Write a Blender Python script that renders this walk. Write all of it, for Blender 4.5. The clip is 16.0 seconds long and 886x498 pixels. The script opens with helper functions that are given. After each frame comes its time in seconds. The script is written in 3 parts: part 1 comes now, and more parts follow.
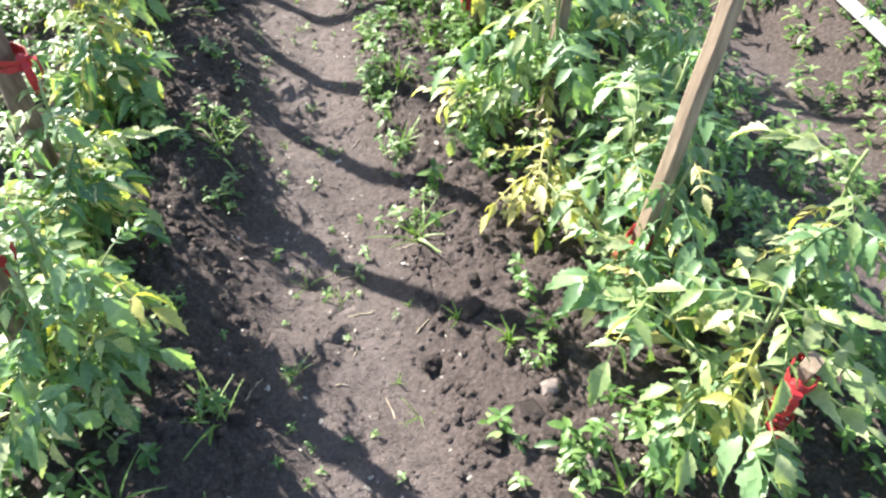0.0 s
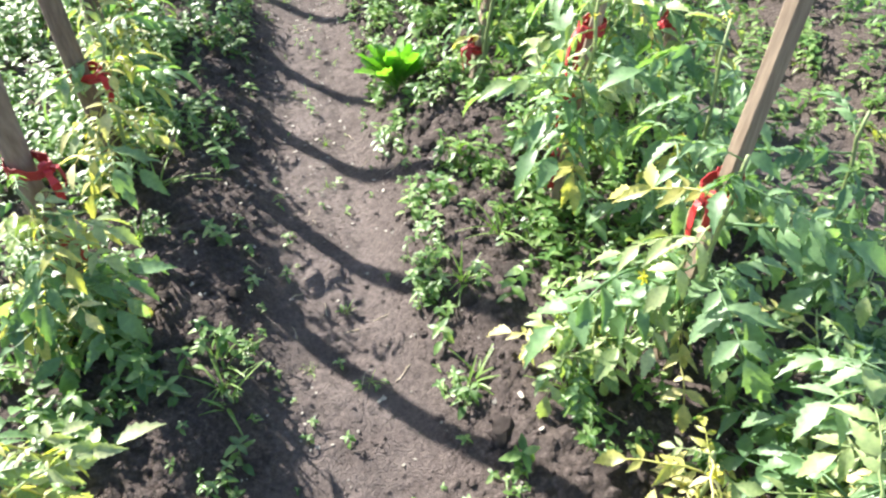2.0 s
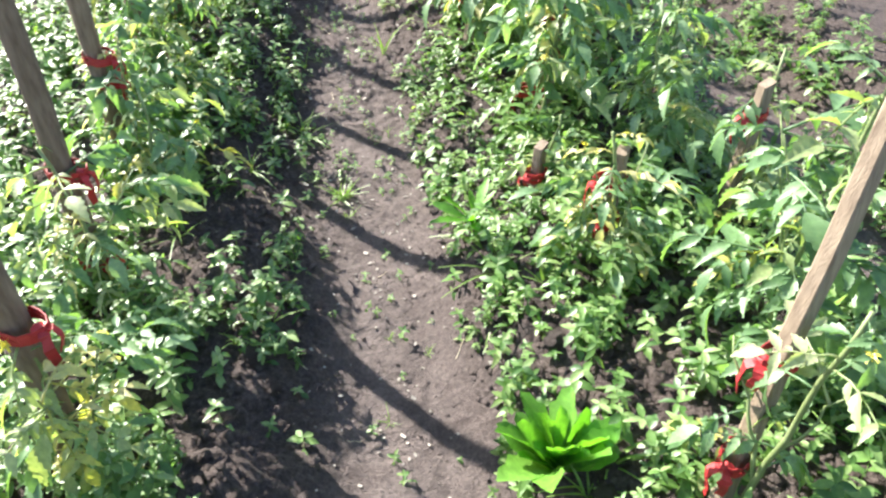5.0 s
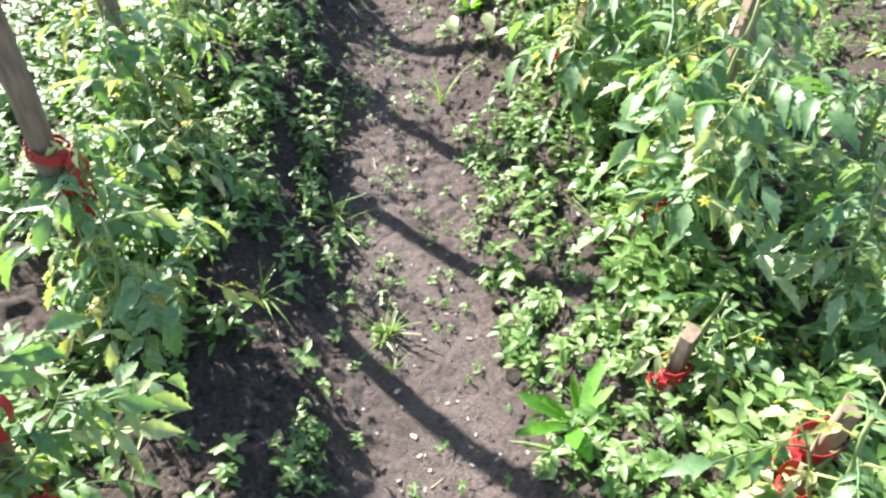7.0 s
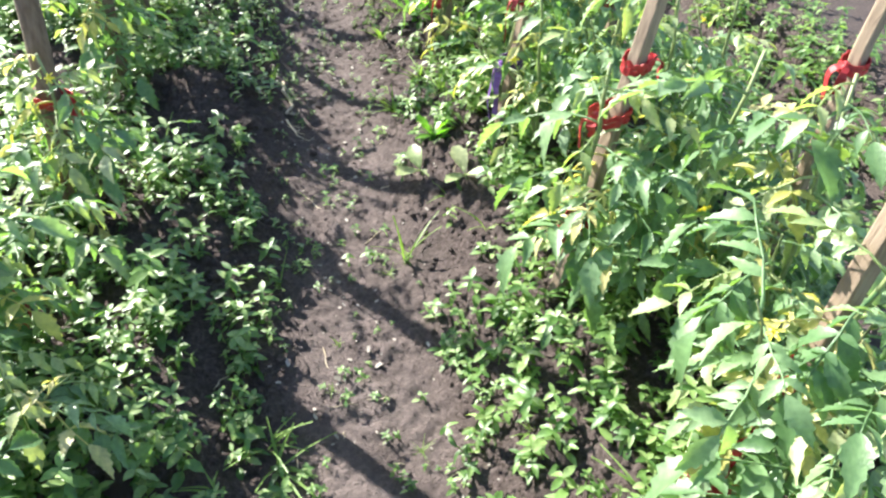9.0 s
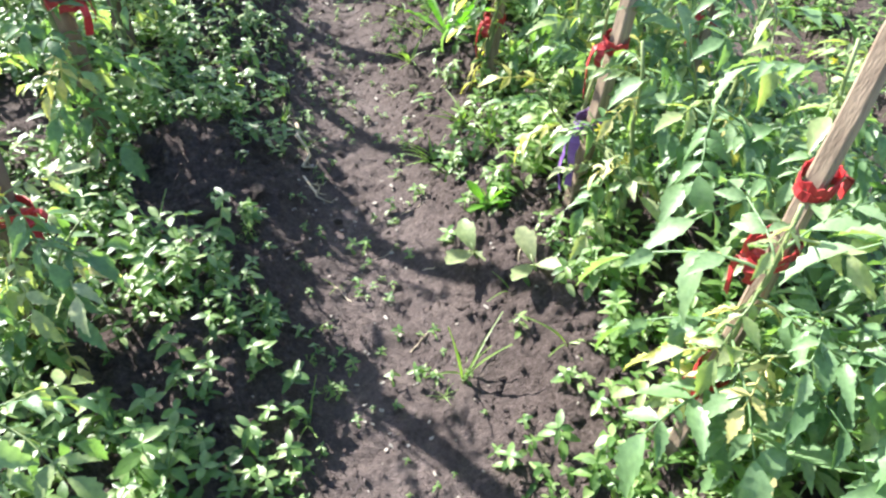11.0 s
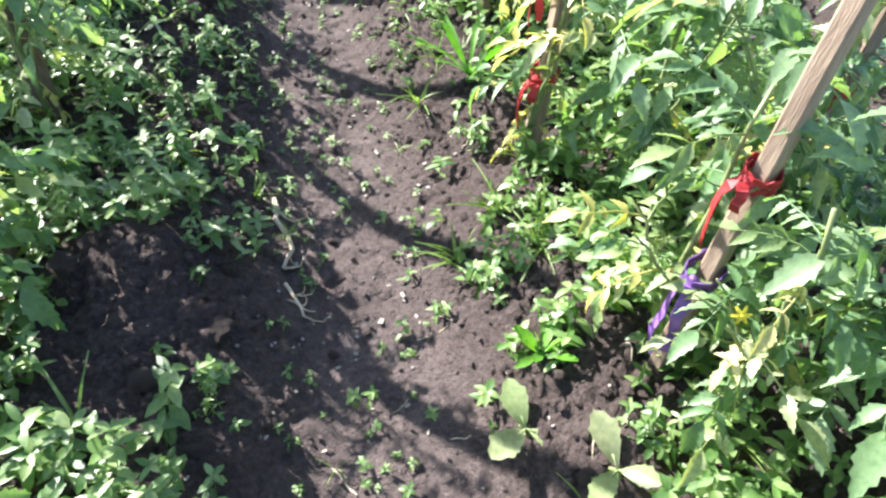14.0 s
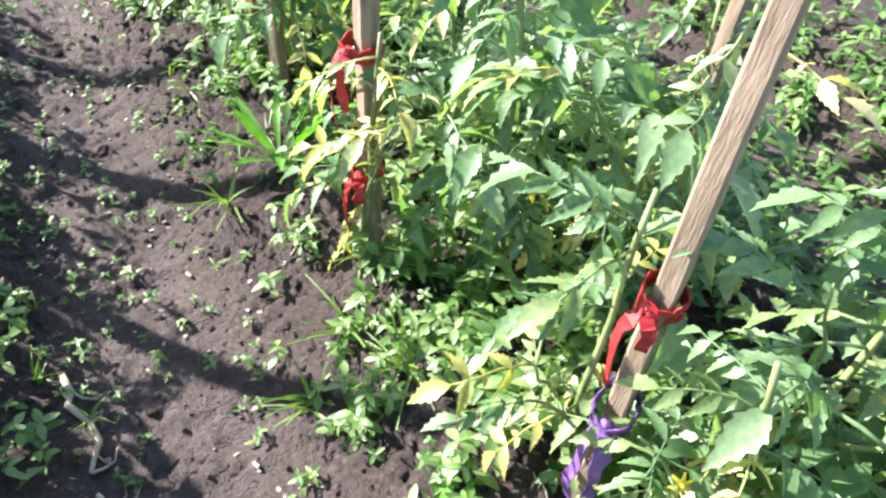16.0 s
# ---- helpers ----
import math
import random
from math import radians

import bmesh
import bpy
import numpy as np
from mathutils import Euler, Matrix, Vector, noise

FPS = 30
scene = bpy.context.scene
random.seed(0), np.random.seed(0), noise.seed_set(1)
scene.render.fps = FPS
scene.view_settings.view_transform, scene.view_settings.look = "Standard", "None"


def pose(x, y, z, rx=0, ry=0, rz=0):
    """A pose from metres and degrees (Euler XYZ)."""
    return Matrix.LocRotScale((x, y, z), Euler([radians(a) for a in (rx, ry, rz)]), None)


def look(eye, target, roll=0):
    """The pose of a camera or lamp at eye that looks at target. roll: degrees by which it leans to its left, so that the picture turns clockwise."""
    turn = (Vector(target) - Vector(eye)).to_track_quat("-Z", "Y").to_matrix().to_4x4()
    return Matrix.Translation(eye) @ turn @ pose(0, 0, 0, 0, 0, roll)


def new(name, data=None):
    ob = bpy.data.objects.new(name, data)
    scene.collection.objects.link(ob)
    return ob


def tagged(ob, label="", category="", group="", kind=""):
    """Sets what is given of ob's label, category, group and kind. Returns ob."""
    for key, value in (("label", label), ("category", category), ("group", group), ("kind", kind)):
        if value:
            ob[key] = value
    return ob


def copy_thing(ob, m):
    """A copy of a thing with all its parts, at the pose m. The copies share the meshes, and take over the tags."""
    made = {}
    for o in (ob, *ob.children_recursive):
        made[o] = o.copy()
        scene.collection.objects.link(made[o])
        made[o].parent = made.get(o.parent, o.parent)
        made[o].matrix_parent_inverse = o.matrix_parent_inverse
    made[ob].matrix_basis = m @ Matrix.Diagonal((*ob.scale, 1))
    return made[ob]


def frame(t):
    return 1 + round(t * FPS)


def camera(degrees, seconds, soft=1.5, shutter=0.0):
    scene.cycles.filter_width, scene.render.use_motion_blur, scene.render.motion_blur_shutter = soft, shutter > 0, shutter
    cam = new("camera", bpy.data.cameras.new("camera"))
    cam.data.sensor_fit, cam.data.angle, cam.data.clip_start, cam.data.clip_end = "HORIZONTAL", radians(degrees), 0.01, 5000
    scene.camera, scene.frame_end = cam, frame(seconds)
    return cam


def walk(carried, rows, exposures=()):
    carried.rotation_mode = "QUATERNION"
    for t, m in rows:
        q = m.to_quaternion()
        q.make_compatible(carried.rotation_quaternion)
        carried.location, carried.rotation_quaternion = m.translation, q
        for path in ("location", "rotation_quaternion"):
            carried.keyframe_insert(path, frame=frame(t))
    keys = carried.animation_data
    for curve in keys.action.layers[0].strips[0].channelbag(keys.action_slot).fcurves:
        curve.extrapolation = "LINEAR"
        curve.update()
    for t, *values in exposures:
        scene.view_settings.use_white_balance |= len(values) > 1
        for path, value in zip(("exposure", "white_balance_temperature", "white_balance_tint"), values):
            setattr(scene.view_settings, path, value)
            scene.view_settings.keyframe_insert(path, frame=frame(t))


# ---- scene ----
cam = camera(65.5, 16.0, soft=2.4)
METRES, EYE, TILT, LEAN, TURN = 6.5, 1.4, -45.5, 0.0, -12.4
ROWS = [
    (0.0, 0.0, 0.0, 0.0, -0.0, 0.0, 0.0),
    (0.5, -0.0145, 0.019, 0.0208, -0.0, 0.23, -0.73),
    (1.0, -0.0212, 0.0529, 0.0498, 3.28, 3.79, -2.71),
    (1.5, -0.0159, 0.0805, 0.0793, 1.95, 5.11, -1.81),
    (2.0, -0.0288, 0.1016, 0.0997, 1.24, 3.63, -0.2),
    (2.5, -0.05, 0.1275, 0.1279, 0.05, 4.03, 2.07),
    (3.0, -0.0594, 0.1605, 0.1594, 0.95, 6.06, -0.71),
    (3.5, -0.0599, 0.1914, 0.1969, 3.49, 6.83, -3.91),
    (4.0, -0.0706, 0.2198, 0.2253, 4.03, 7.21, -3.5),
    (4.5, -0.0881, 0.2457, 0.2556, 2.62, 7.52, -1.67),
    (7.0, -0.145, 0.3784, 0.3873, 2.86, 4.34, -6.0),
    (7.5, -0.1435, 0.4035, 0.4189, 3.82, 4.07, -7.85),
    (8.0, -0.1487, 0.422, 0.4414, 2.96, 5.28, -4.76),
    (8.5, -0.1611, 0.4386, 0.4586, -0.46, 6.67, -0.33),
    (9.0, -0.1683, 0.4596, 0.4771, -1.29, 7.42, -3.32),
    (11.5, -0.2015, 0.5395, 0.5625, -0.85, 3.77, -1.96),
    (12.0, -0.2039, 0.5561, 0.574, -1.62, 3.54, -2.91),
    (12.5, -0.2037, 0.5786, 0.5952, -1.06, 2.19, -5.65),
    (13.0, -0.2053, 0.5902, 0.609, 1.7, 1.1, -6.23),
    (13.5, -0.2103, 0.6064, 0.6216, 0.13, 0.15, -3.61),
    (14.0, -0.2181, 0.6171, 0.6342, -2.48, -0.56, -1.91),
    (14.5, -0.222, 0.6247, 0.6414, -5.45, -0.63, -0.66),
    (15.0, -0.2269, 0.6342, 0.65, -8.19, -0.2, 2.46),
    (15.5, -0.2178, 0.648, 0.6626, -11.06, 0.18, 7.91),
    (16.0, -0.2024, 0.6661, 0.6771, -13.8, -1.61, 10.71),
]
walk(cam, [(t, pose(0, 0, EYE, 0, 0, TURN) @ pose(0, 0, 0, TILT, LEAN, 0) @ pose(METRES * x, METRES * y, METRES * z, 90 + pitch, roll, yaw)) for t, x, y, z, yaw, pitch, roll in ROWS], exposures=[(0.0, 2.13, 6480, 10), (3.0, 2.1, 6480, 9), (7.0, 2.18, 6450, 10), (9.0, 2.15, 6430, 10), (12.0, 2.18, 6250, 13), (15.0, 2.2, 6250, 14), (16.0, 2.12, 6250, 14)])

# ---- light ----
SUN_AZ = Vector((-0.62, 0.78, 0)).normalized()
SUN_EL = radians(35)
sun_data = bpy.data.lights.new("sun", "SUN")
sun_data.energy, sun_data.angle, sun_data.color = 5.0, radians(0.55), (1.0, 0.95, 0.87)
sun = new("sun", sun_data)
sun.matrix_basis = look((SUN_AZ * math.cos(SUN_EL) + Vector((0, 0, math.sin(SUN_EL)))) * 30, (0, 0, 0))
world = bpy.data.worlds.new("sky")
scene.world = world
world.use_nodes = True
wn = world.node_tree
sky = wn.nodes.new("ShaderNodeTexSky")
sky.sky_type, sky.sun_disc, sky.sun_elevation = "NISHITA", False, SUN_EL
sky.sun_rotation = math.atan2(SUN_AZ.x, SUN_AZ.y)
wn.nodes["Background"].inputs["Strength"].default_value = 0.09
wn.links.new(sky.outputs[0], wn.nodes["Background"].inputs["Color"])


# ---- materials ----
def material(name):
    m = bpy.data.materials.new(name)
    m.use_nodes = True
    nt = m.node_tree
    nt.nodes.clear()
    out = nt.nodes.new("ShaderNodeOutputMaterial")
    bsdf = nt.nodes.new("ShaderNodeBsdfPrincipled")
    nt.links.new(bsdf.outputs[0], out.inputs[0])
    return m, nt, bsdf, out


def noise_tex(nt, scale, detail=4.0, rough=0.6, coord="Object"):
    tc = nt.nodes.new("ShaderNodeTexCoord")
    n = nt.nodes.new("ShaderNodeTexNoise")
    n.inputs["Scale"].default_value = scale
    n.inputs["Detail"].default_value = detail
    n.inputs["Roughness"].default_value = rough
    nt.links.new(tc.outputs[coord], n.inputs["Vector"])
    return n.outputs["Fac"]


def ramp(nt, fac, stops):
    r = nt.nodes.new("ShaderNodeValToRGB")
    el = r.color_ramp.elements
    while len(el) < len(stops):
        el.new(0.5)
    for e, (p, c) in zip(el, stops):
        e.position, e.color = p, (*c, 1)
    nt.links.new(fac, r.inputs[0])
    return r.outputs[0]


def mix(nt, fac, a, b, blend="MIX"):
    m = nt.nodes.new("ShaderNodeMix")
    m.data_type, m.blend_type = "RGBA", blend
    for v, k in ((fac, 0), (a, 6), (b, 7)):
        if isinstance(v, (int, float)):
            m.inputs[k].default_value = v
        elif isinstance(v, tuple):
            m.inputs[k].default_value = (*v, 1)
        else:
            nt.links.new(v, m.inputs[k])
    return m.outputs[2]


def bump(nt, bsdf, height, strength, distance):
    b = nt.nodes.new("ShaderNodeBump")
    b.inputs["Strength"].default_value = strength
    b.inputs["Distance"].default_value = distance
    nt.links.new(height, b.inputs["Height"])
    nt.links.new(b.outputs[0], bsdf.inputs["Normal"])


def leaf_material(name, dark, mid, light, rough=0.42, through_light=0.4, islands=False):
    m, nt, bsdf, out = material(name)
    if islands:
        rnd = nt.nodes.new("ShaderNodeNewGeometry").outputs["Random Per Island"]
    else:
        rnd = nt.nodes.new("ShaderNodeObjectInfo").outputs["Random"]
    base = ramp(nt, rnd, [(0.0, dark), (0.5, mid), (1.0, light)])
    fine = ramp(nt, noise_tex(nt, 55, 3), [(0.3, (0.65, 0.66, 0.6)), (0.7, (1.27, 1.16, 1.1))])
    col = mix(nt, 0.8, base, fine, "MULTIPLY")
    nt.links.new(col, bsdf.inputs["Base Color"])
    bsdf.inputs["Roughness"].default_value = rough
    bsdf.inputs["Specular IOR Level"].default_value = 0.6
    bump(nt, bsdf, noise_tex(nt, 160, 3), 0.35, 0.002)
    tr = nt.nodes.new("ShaderNodeBsdfTranslucent")
    nt.links.new(mix(nt, 1.0, col, (1.42, 1.55, 0.56), "MULTIPLY"), tr.inputs["Color"])
    sh = nt.nodes.new("ShaderNodeMixShader")
    sh.inputs[0].default_value = through_light
    nt.links.new(bsdf.outputs[0], sh.inputs[1])
    nt.links.new(tr.outputs[0], sh.inputs[2])
    nt.links.new(sh.outputs[0], out.inputs[0])
    return m


def plain_material(name, a, b, scale, rough, bump_scale=0, bump_depth=0.002, stretch=None, metal=0):
    m, nt, bsdf, out = material(name)
    tc = nt.nodes.new("ShaderNodeTexCoord")
    mp = nt.nodes.new("ShaderNodeMapping")
    mp.inputs["Scale"].default_value = stretch or (1, 1, 1)
    nt.links.new(tc.outputs["Object"], mp.inputs["Vector"])
    n = nt.nodes.new("ShaderNodeTexNoise")
    n.inputs["Scale"].default_value, n.inputs["Detail"].default_value = scale, 5
    nt.links.new(mp.outputs[0], n.inputs["Vector"])
    rnd = nt.nodes.new("ShaderNodeObjectInfo").outputs["Random"]
    tone = ramp(nt, rnd, [(0.0, (0.7, 0.68, 0.66)), (1.0, (1.1, 1.07, 1.02))])
    nt.links.new(mix(nt, 1.0, ramp(nt, n.outputs["Fac"], [(0.3, a), (0.7, b)]), tone, "MULTIPLY"), bsdf.inputs["Base Color"])
    bsdf.inputs["Roughness"].default_value = rough
    if bump_scale:
        n2 = nt.nodes.new("ShaderNodeTexNoise")
        n2.inputs["Scale"].default_value, n2.inputs["Detail"].default_value = bump_scale, 5
        nt.links.new(mp.outputs[0], n2.inputs["Vector"])
        bump(nt, bsdf, n2.outputs["Fac"], 0.8, bump_depth)
    return m


def soil_material(name, trodden):
    """Garden soil: dark loose crumbs, paler and greyer where feet have packed it."""
    m, nt, bsdf, out = material(name)
    fine = noise_tex(nt, 70, 6, 0.7)
    blot = noise_tex(nt, 5, 5, 0.65)
    loose = ramp(nt, fine, [(0.3, (0.045, 0.034, 0.03)), (0.55, (0.115, 0.09, 0.081)), (0.75, (0.21, 0.173, 0.158))])
    packed = ramp(nt, blot, [(0.3, (0.11, 0.088, 0.082)), (0.7, (0.225, 0.187, 0.175))])
    packed = mix(nt, 0.75, packed, ramp(nt, fine, [(0.3, (0.5, 0.5, 0.5)), (0.7, (1.35, 1.32, 1.3))]), "MULTIPLY")
    if trodden:
        tc = nt.nodes.new("ShaderNodeTexCoord")
        sep = nt.nodes.new("ShaderNodeSeparateXYZ")
        nt.links.new(tc.outputs["Object"], sep.inputs[0])

        def math_node(op, a, b):
            n = nt.nodes.new("ShaderNodeMath")
            n.operation = op
            for v, k in ((a, 0), (b, 1)):
                if isinstance(v, (int, float)):
                    n.inputs[k].default_value = v
                else:
                    nt.links.new(v, n.inputs[k])
            return n.outputs[0]
        off = math_node("ABSOLUTE", math_node("ADD", sep.outputs[0], 0.03), 0)
        off2 = math_node("ABSOLUTE", math_node("ADD", sep.outputs[0], -1.85), 0)
        near = math_node("MINIMUM", off, off2)
        wob = math_node("MULTIPLY", blot, 0.35)
        edge = ramp(nt, math_node("ADD", near, wob), [(0.3, (1, 1, 1)), (0.5, (0, 0, 0))])
        col = mix(nt, edge, loose, packed)
        # the path turns looser and darker towards its far end
        far = ramp(nt, math_node("MULTIPLY", sep.outputs[1], 0.1), [(0.3, (1, 1, 1)), (0.68, (0.88, 0.86, 0.86)), (0.82, (0.74, 0.72, 0.72))])
        col = mix(nt, 1.0, col, far, "MULTIPLY")
    else:
        col = loose
    nt.links.new(col, bsdf.inputs["Base Color"])
    bsdf.inputs["Roughness"].default_value = 0.9
    bsdf.inputs["Specular IOR Level"].default_value = 0.25
    add = nt.nodes.new("ShaderNodeMath")
    add.operation = "ADD"
    nt.links.new(noise_tex(nt, 40, 6, 0.7), add.inputs[0])
    nt.links.new(noise_tex(nt, 150, 4, 0.7), add.inputs[1])
    bump(nt, bsdf, add.outputs[0], 1.0, 0.02)
    return m


SOIL = soil_material("garden_soil", True)
CLOD = soil_material("loose_soil", False)
TOMATO_LEAF = leaf_material("tomato_leaf", (0.088, 0.182, 0.078), (0.158, 0.28, 0.13), (0.25, 0.375, 0.215))
PALE_LEAF = leaf_material("tomato_leaf_pale", (0.2, 0.3, 0.12), (0.3, 0.385, 0.18), (0.4, 0.46, 0.27))
YELLOW_LEAF = leaf_material("tomato_leaf_yellow", (0.36, 0.38, 0.1), (0.5, 0.48, 0.19), (0.6, 0.57, 0.33))
WEED_LEAF = leaf_material("weed_leaf", (0.072, 0.16, 0.042), (0.145, 0.275, 0.075), (0.26, 0.39, 0.155))
WEED_STUFF = leaf_material("weed_leaf_mass", (0.052, 0.13, 0.034), (0.14, 0.268, 0.074), (0.28, 0.395, 0.17), islands=True)
GRASS = leaf_material("grass_blade", (0.1, 0.2, 0.045), (0.18, 0.31, 0.08), (0.28, 0.4, 0.14), islands=True)
DOCK = leaf_material("dock_leaf", (0.09, 0.26, 0.03), (0.13, 0.34, 0.04), (0.19, 0.42, 0.07), through_light=0.45)
STEM = plain_material("green_stem", (0.15, 0.21, 0.07), (0.25, 0.31, 0.14), 25, 0.55)
WOOD = plain_material("weathered_wood", (0.17, 0.125, 0.09), (0.33, 0.26, 0.19), 14, 0.8, 60, 0.002, (5, 5, 0.6))
BARK = plain_material("bark_pole", (0.13, 0.088, 0.06), (0.26, 0.19, 0.14), 22, 0.85, 50, 0.003, (3, 3, 0.7))
RED = plain_material("red_cloth", (0.28, 0.012, 0.016), (0.48, 0.025, 0.028), 30, 0.6, 300, 0.0012)
PURPLE = plain_material("purple_cloth", (0.12, 0.05, 0.24), (0.24, 0.12, 0.42), 30, 0.6, 300, 0.0012)
STRAW = plain_material("dry_straw", (0.36, 0.3, 0.2), (0.62, 0.55, 0.42), 18, 0.8, 90, 0.001)
CHIP = plain_material("pale_chip", (0.3, 0.27, 0.23), (0.55, 0.52, 0.46), 30, 0.7)
STONE = plain_material("stone", (0.19, 0.15, 0.14), (0.3, 0.25, 0.23), 25, 0.85, 60, 0.003)
PETAL = leaf_material("yellow_petal", (0.6, 0.55, 0.06), (0.68, 0.62, 0.08), (0.72, 0.66, 0.14))
WHITE = plain_material("white_plastic", (0.62, 0.63, 0.66), (0.75, 0.75, 0.78), 8, 0.4)


# ---- mesh helpers ----
class Buf:
    """Vertices and faces gathered for one mesh."""

    def __init__(self):
        self.v, self.f = [], []

    def add(self, verts, faces):
        n = len(self.v)
        self.v.extend(verts)
        self.f.extend([tuple(i + n for i in f) for f in faces])

    def mesh(self, name, mat, smooth=False):
        me = bpy.data.meshes.new(name)
        me.from_pydata([tuple(p) for p in self.v], [], self.f)
        me.materials.append(mat)
        if smooth:
            me.polygons.foreach_set("use_smooth", [True] * len(me.polygons))
        me.update()
        return me


def part(name, me, parent, m=None, label=""):
    ob = new(name, me)
    ob.parent = parent
    if m is not None:
        ob.matrix_basis = m
    return tagged(ob, label)


def tube(buf, pts, radii, sides=6):
    pts = [Vector(p) for p in pts]
    rings = []
    for i, p in enumerate(pts):
        d = (pts[min(i + 1, len(pts) - 1)] - pts[max(i - 1, 0)]).normalized()
        a = d.orthogonal().normalized() if i == 0 else (rings[-1][1] - d * rings[-1][1].dot(d)).normalized()
        rings.append((p, a, d.cross(a), radii[i]))
    vs = [p + (a * math.cos(2 * math.pi * k / sides) + b * math.sin(2 * math.pi * k / sides)) * r for p, a, b, r in rings for k in range(sides)]
    fs = [(i * sides + k, i * sides + (k + 1) % sides, (i + 1) * sides + (k + 1) % sides, (i + 1) * sides + k) for i in range(len(pts) - 1) for k in range(sides)]
    fs += [tuple(range(sides))[::-1], tuple(range(len(vs) - sides, len(vs)))]
    buf.add(vs, fs)


def blade(buf, m, length, width, rng, seg=4, serrate=0.0, fold=0.25, droop=0.25, peak=0.4, tip=1.6):
    """One leaf along local y: midrib and two folded halves, with toothed edges where asked."""
    mid, left, right = [], [], []
    tw = rng.uniform(-0.25, 0.25)
    for i in range(seg + 1):
        u = i / seg
        w = width * (u / peak if u < peak else 1 - ((u - peak) / (1 - peak)) ** tip) * 0.5 if 0 < i < seg else 0.002
        if 0 < i < seg and u < peak:
            w = width * 0.5 * (u / peak) ** 0.6
        if serrate and i % 2 == 1:
            w *= 1 - serrate
        y, z = length * u, -droop * length * u * u
        lift = fold * w
        yo = length * 0.05 if serrate and i % 2 == 0 and 0 < i < seg else 0
        mid.append(m @ Vector((0, y, z)))
        left.append(m @ Vector((-w, y + yo, z + lift + tw * w * u)))
        right.append(m @ Vector((w, y + yo, z + lift - tw * w * u)))
    n = seg + 1
    fs = []
    for i in range(seg):
        fs += [(i, i + 1, n + i + 1, n + i), (i + 1, i, 2 * n + i, 2 * n + i + 1)]
    buf.add(mid + left + right, fs)


def compound_leaf(seed, mat, length=0.2, pairs=3, curl=0.35):
    """A tomato leaf: drooping stalk with toothed leaflets in pairs and one at its end."""
    rng = random.Random(seed)
    buf = Buf()
    pts = []
    for i in range(7):
        u = i / 6
        pts.append(Vector((rng.uniform(-0.004, 0.004), length * u, -curl * length * u * u + 0.1 * length * u)))
    tube(buf, pts, [0.0038 - 0.002 * i / 6 for i in range(7)], 5)
    for k in range(pairs):
        u = 0.3 + 0.56 * k / max(1, pairs - 1)
        p = pts[round(u * 6)]
        size = (0.085 if k else 0.06) * length / 0.2 * rng.uniform(0.7, 1.2)
        for s in (-1, 1):
            m = Matrix.Translation(p) @ pose(0, 0, 0, rng.uniform(-42, 10), s * rng.uniform(-20, 30), -s * rng.uniform(42, 76))
            blade(buf, m, size, size * rng.uniform(0.42, 0.58), rng, 12, 0.2, rng.uniform(0.15, 0.55), rng.uniform(0.2, 0.75), 0.36, 1.35)
            if k and rng.random() < 0.5:
                q = pts[round((u - 0.12) * 6)]
                m = Matrix.Translation(q) @ pose(0, 0, 0, rng.uniform(-20, 8), 0, -s * rng.uniform(60, 80))
                blade(buf, m, size * 0.35, size * 0.22, rng, 3)
    m = Matrix.Translation(pts[-1]) @ pose(0, 0, 0, rng.uniform(-45, -15), rng.uniform(-15, 15), rng.uniform(-12, 12))
    size = 0.108 * length / 0.2
    blade(buf, m, size, size * 0.54, rng, 12, 0.22, rng.uniform(0.2, 0.5), rng.uniform(0.3, 0.6), 0.38, 1.35)
    return buf.mesh("compound_leaf", mat, True)


# ---- ground ----
def lift(y):
    return float(np.interp(y, (-3, 0, 1.5, 2, 2.5, 3.6, 4.2, 5, 5.5, 6, 6.5, 7, 7.4, 9, 12), (-0.36, -0.35, -0.315, -0.29, -0.25, -0.24, -0.225, -0.185, -0.16, -0.115, -0.075, -0.035, -0.01, 0.02, 0.02)))


def smooth(a, b, x):
    t = min(1, max(0, (x - a) / (b - a)))
    return t * t * (3 - 2 * t)


LIFTS = [sum(lift(-3 + 0.1 * i + 0.1 * k) for k in range(-5, 6)) / 11 for i in range(160)]


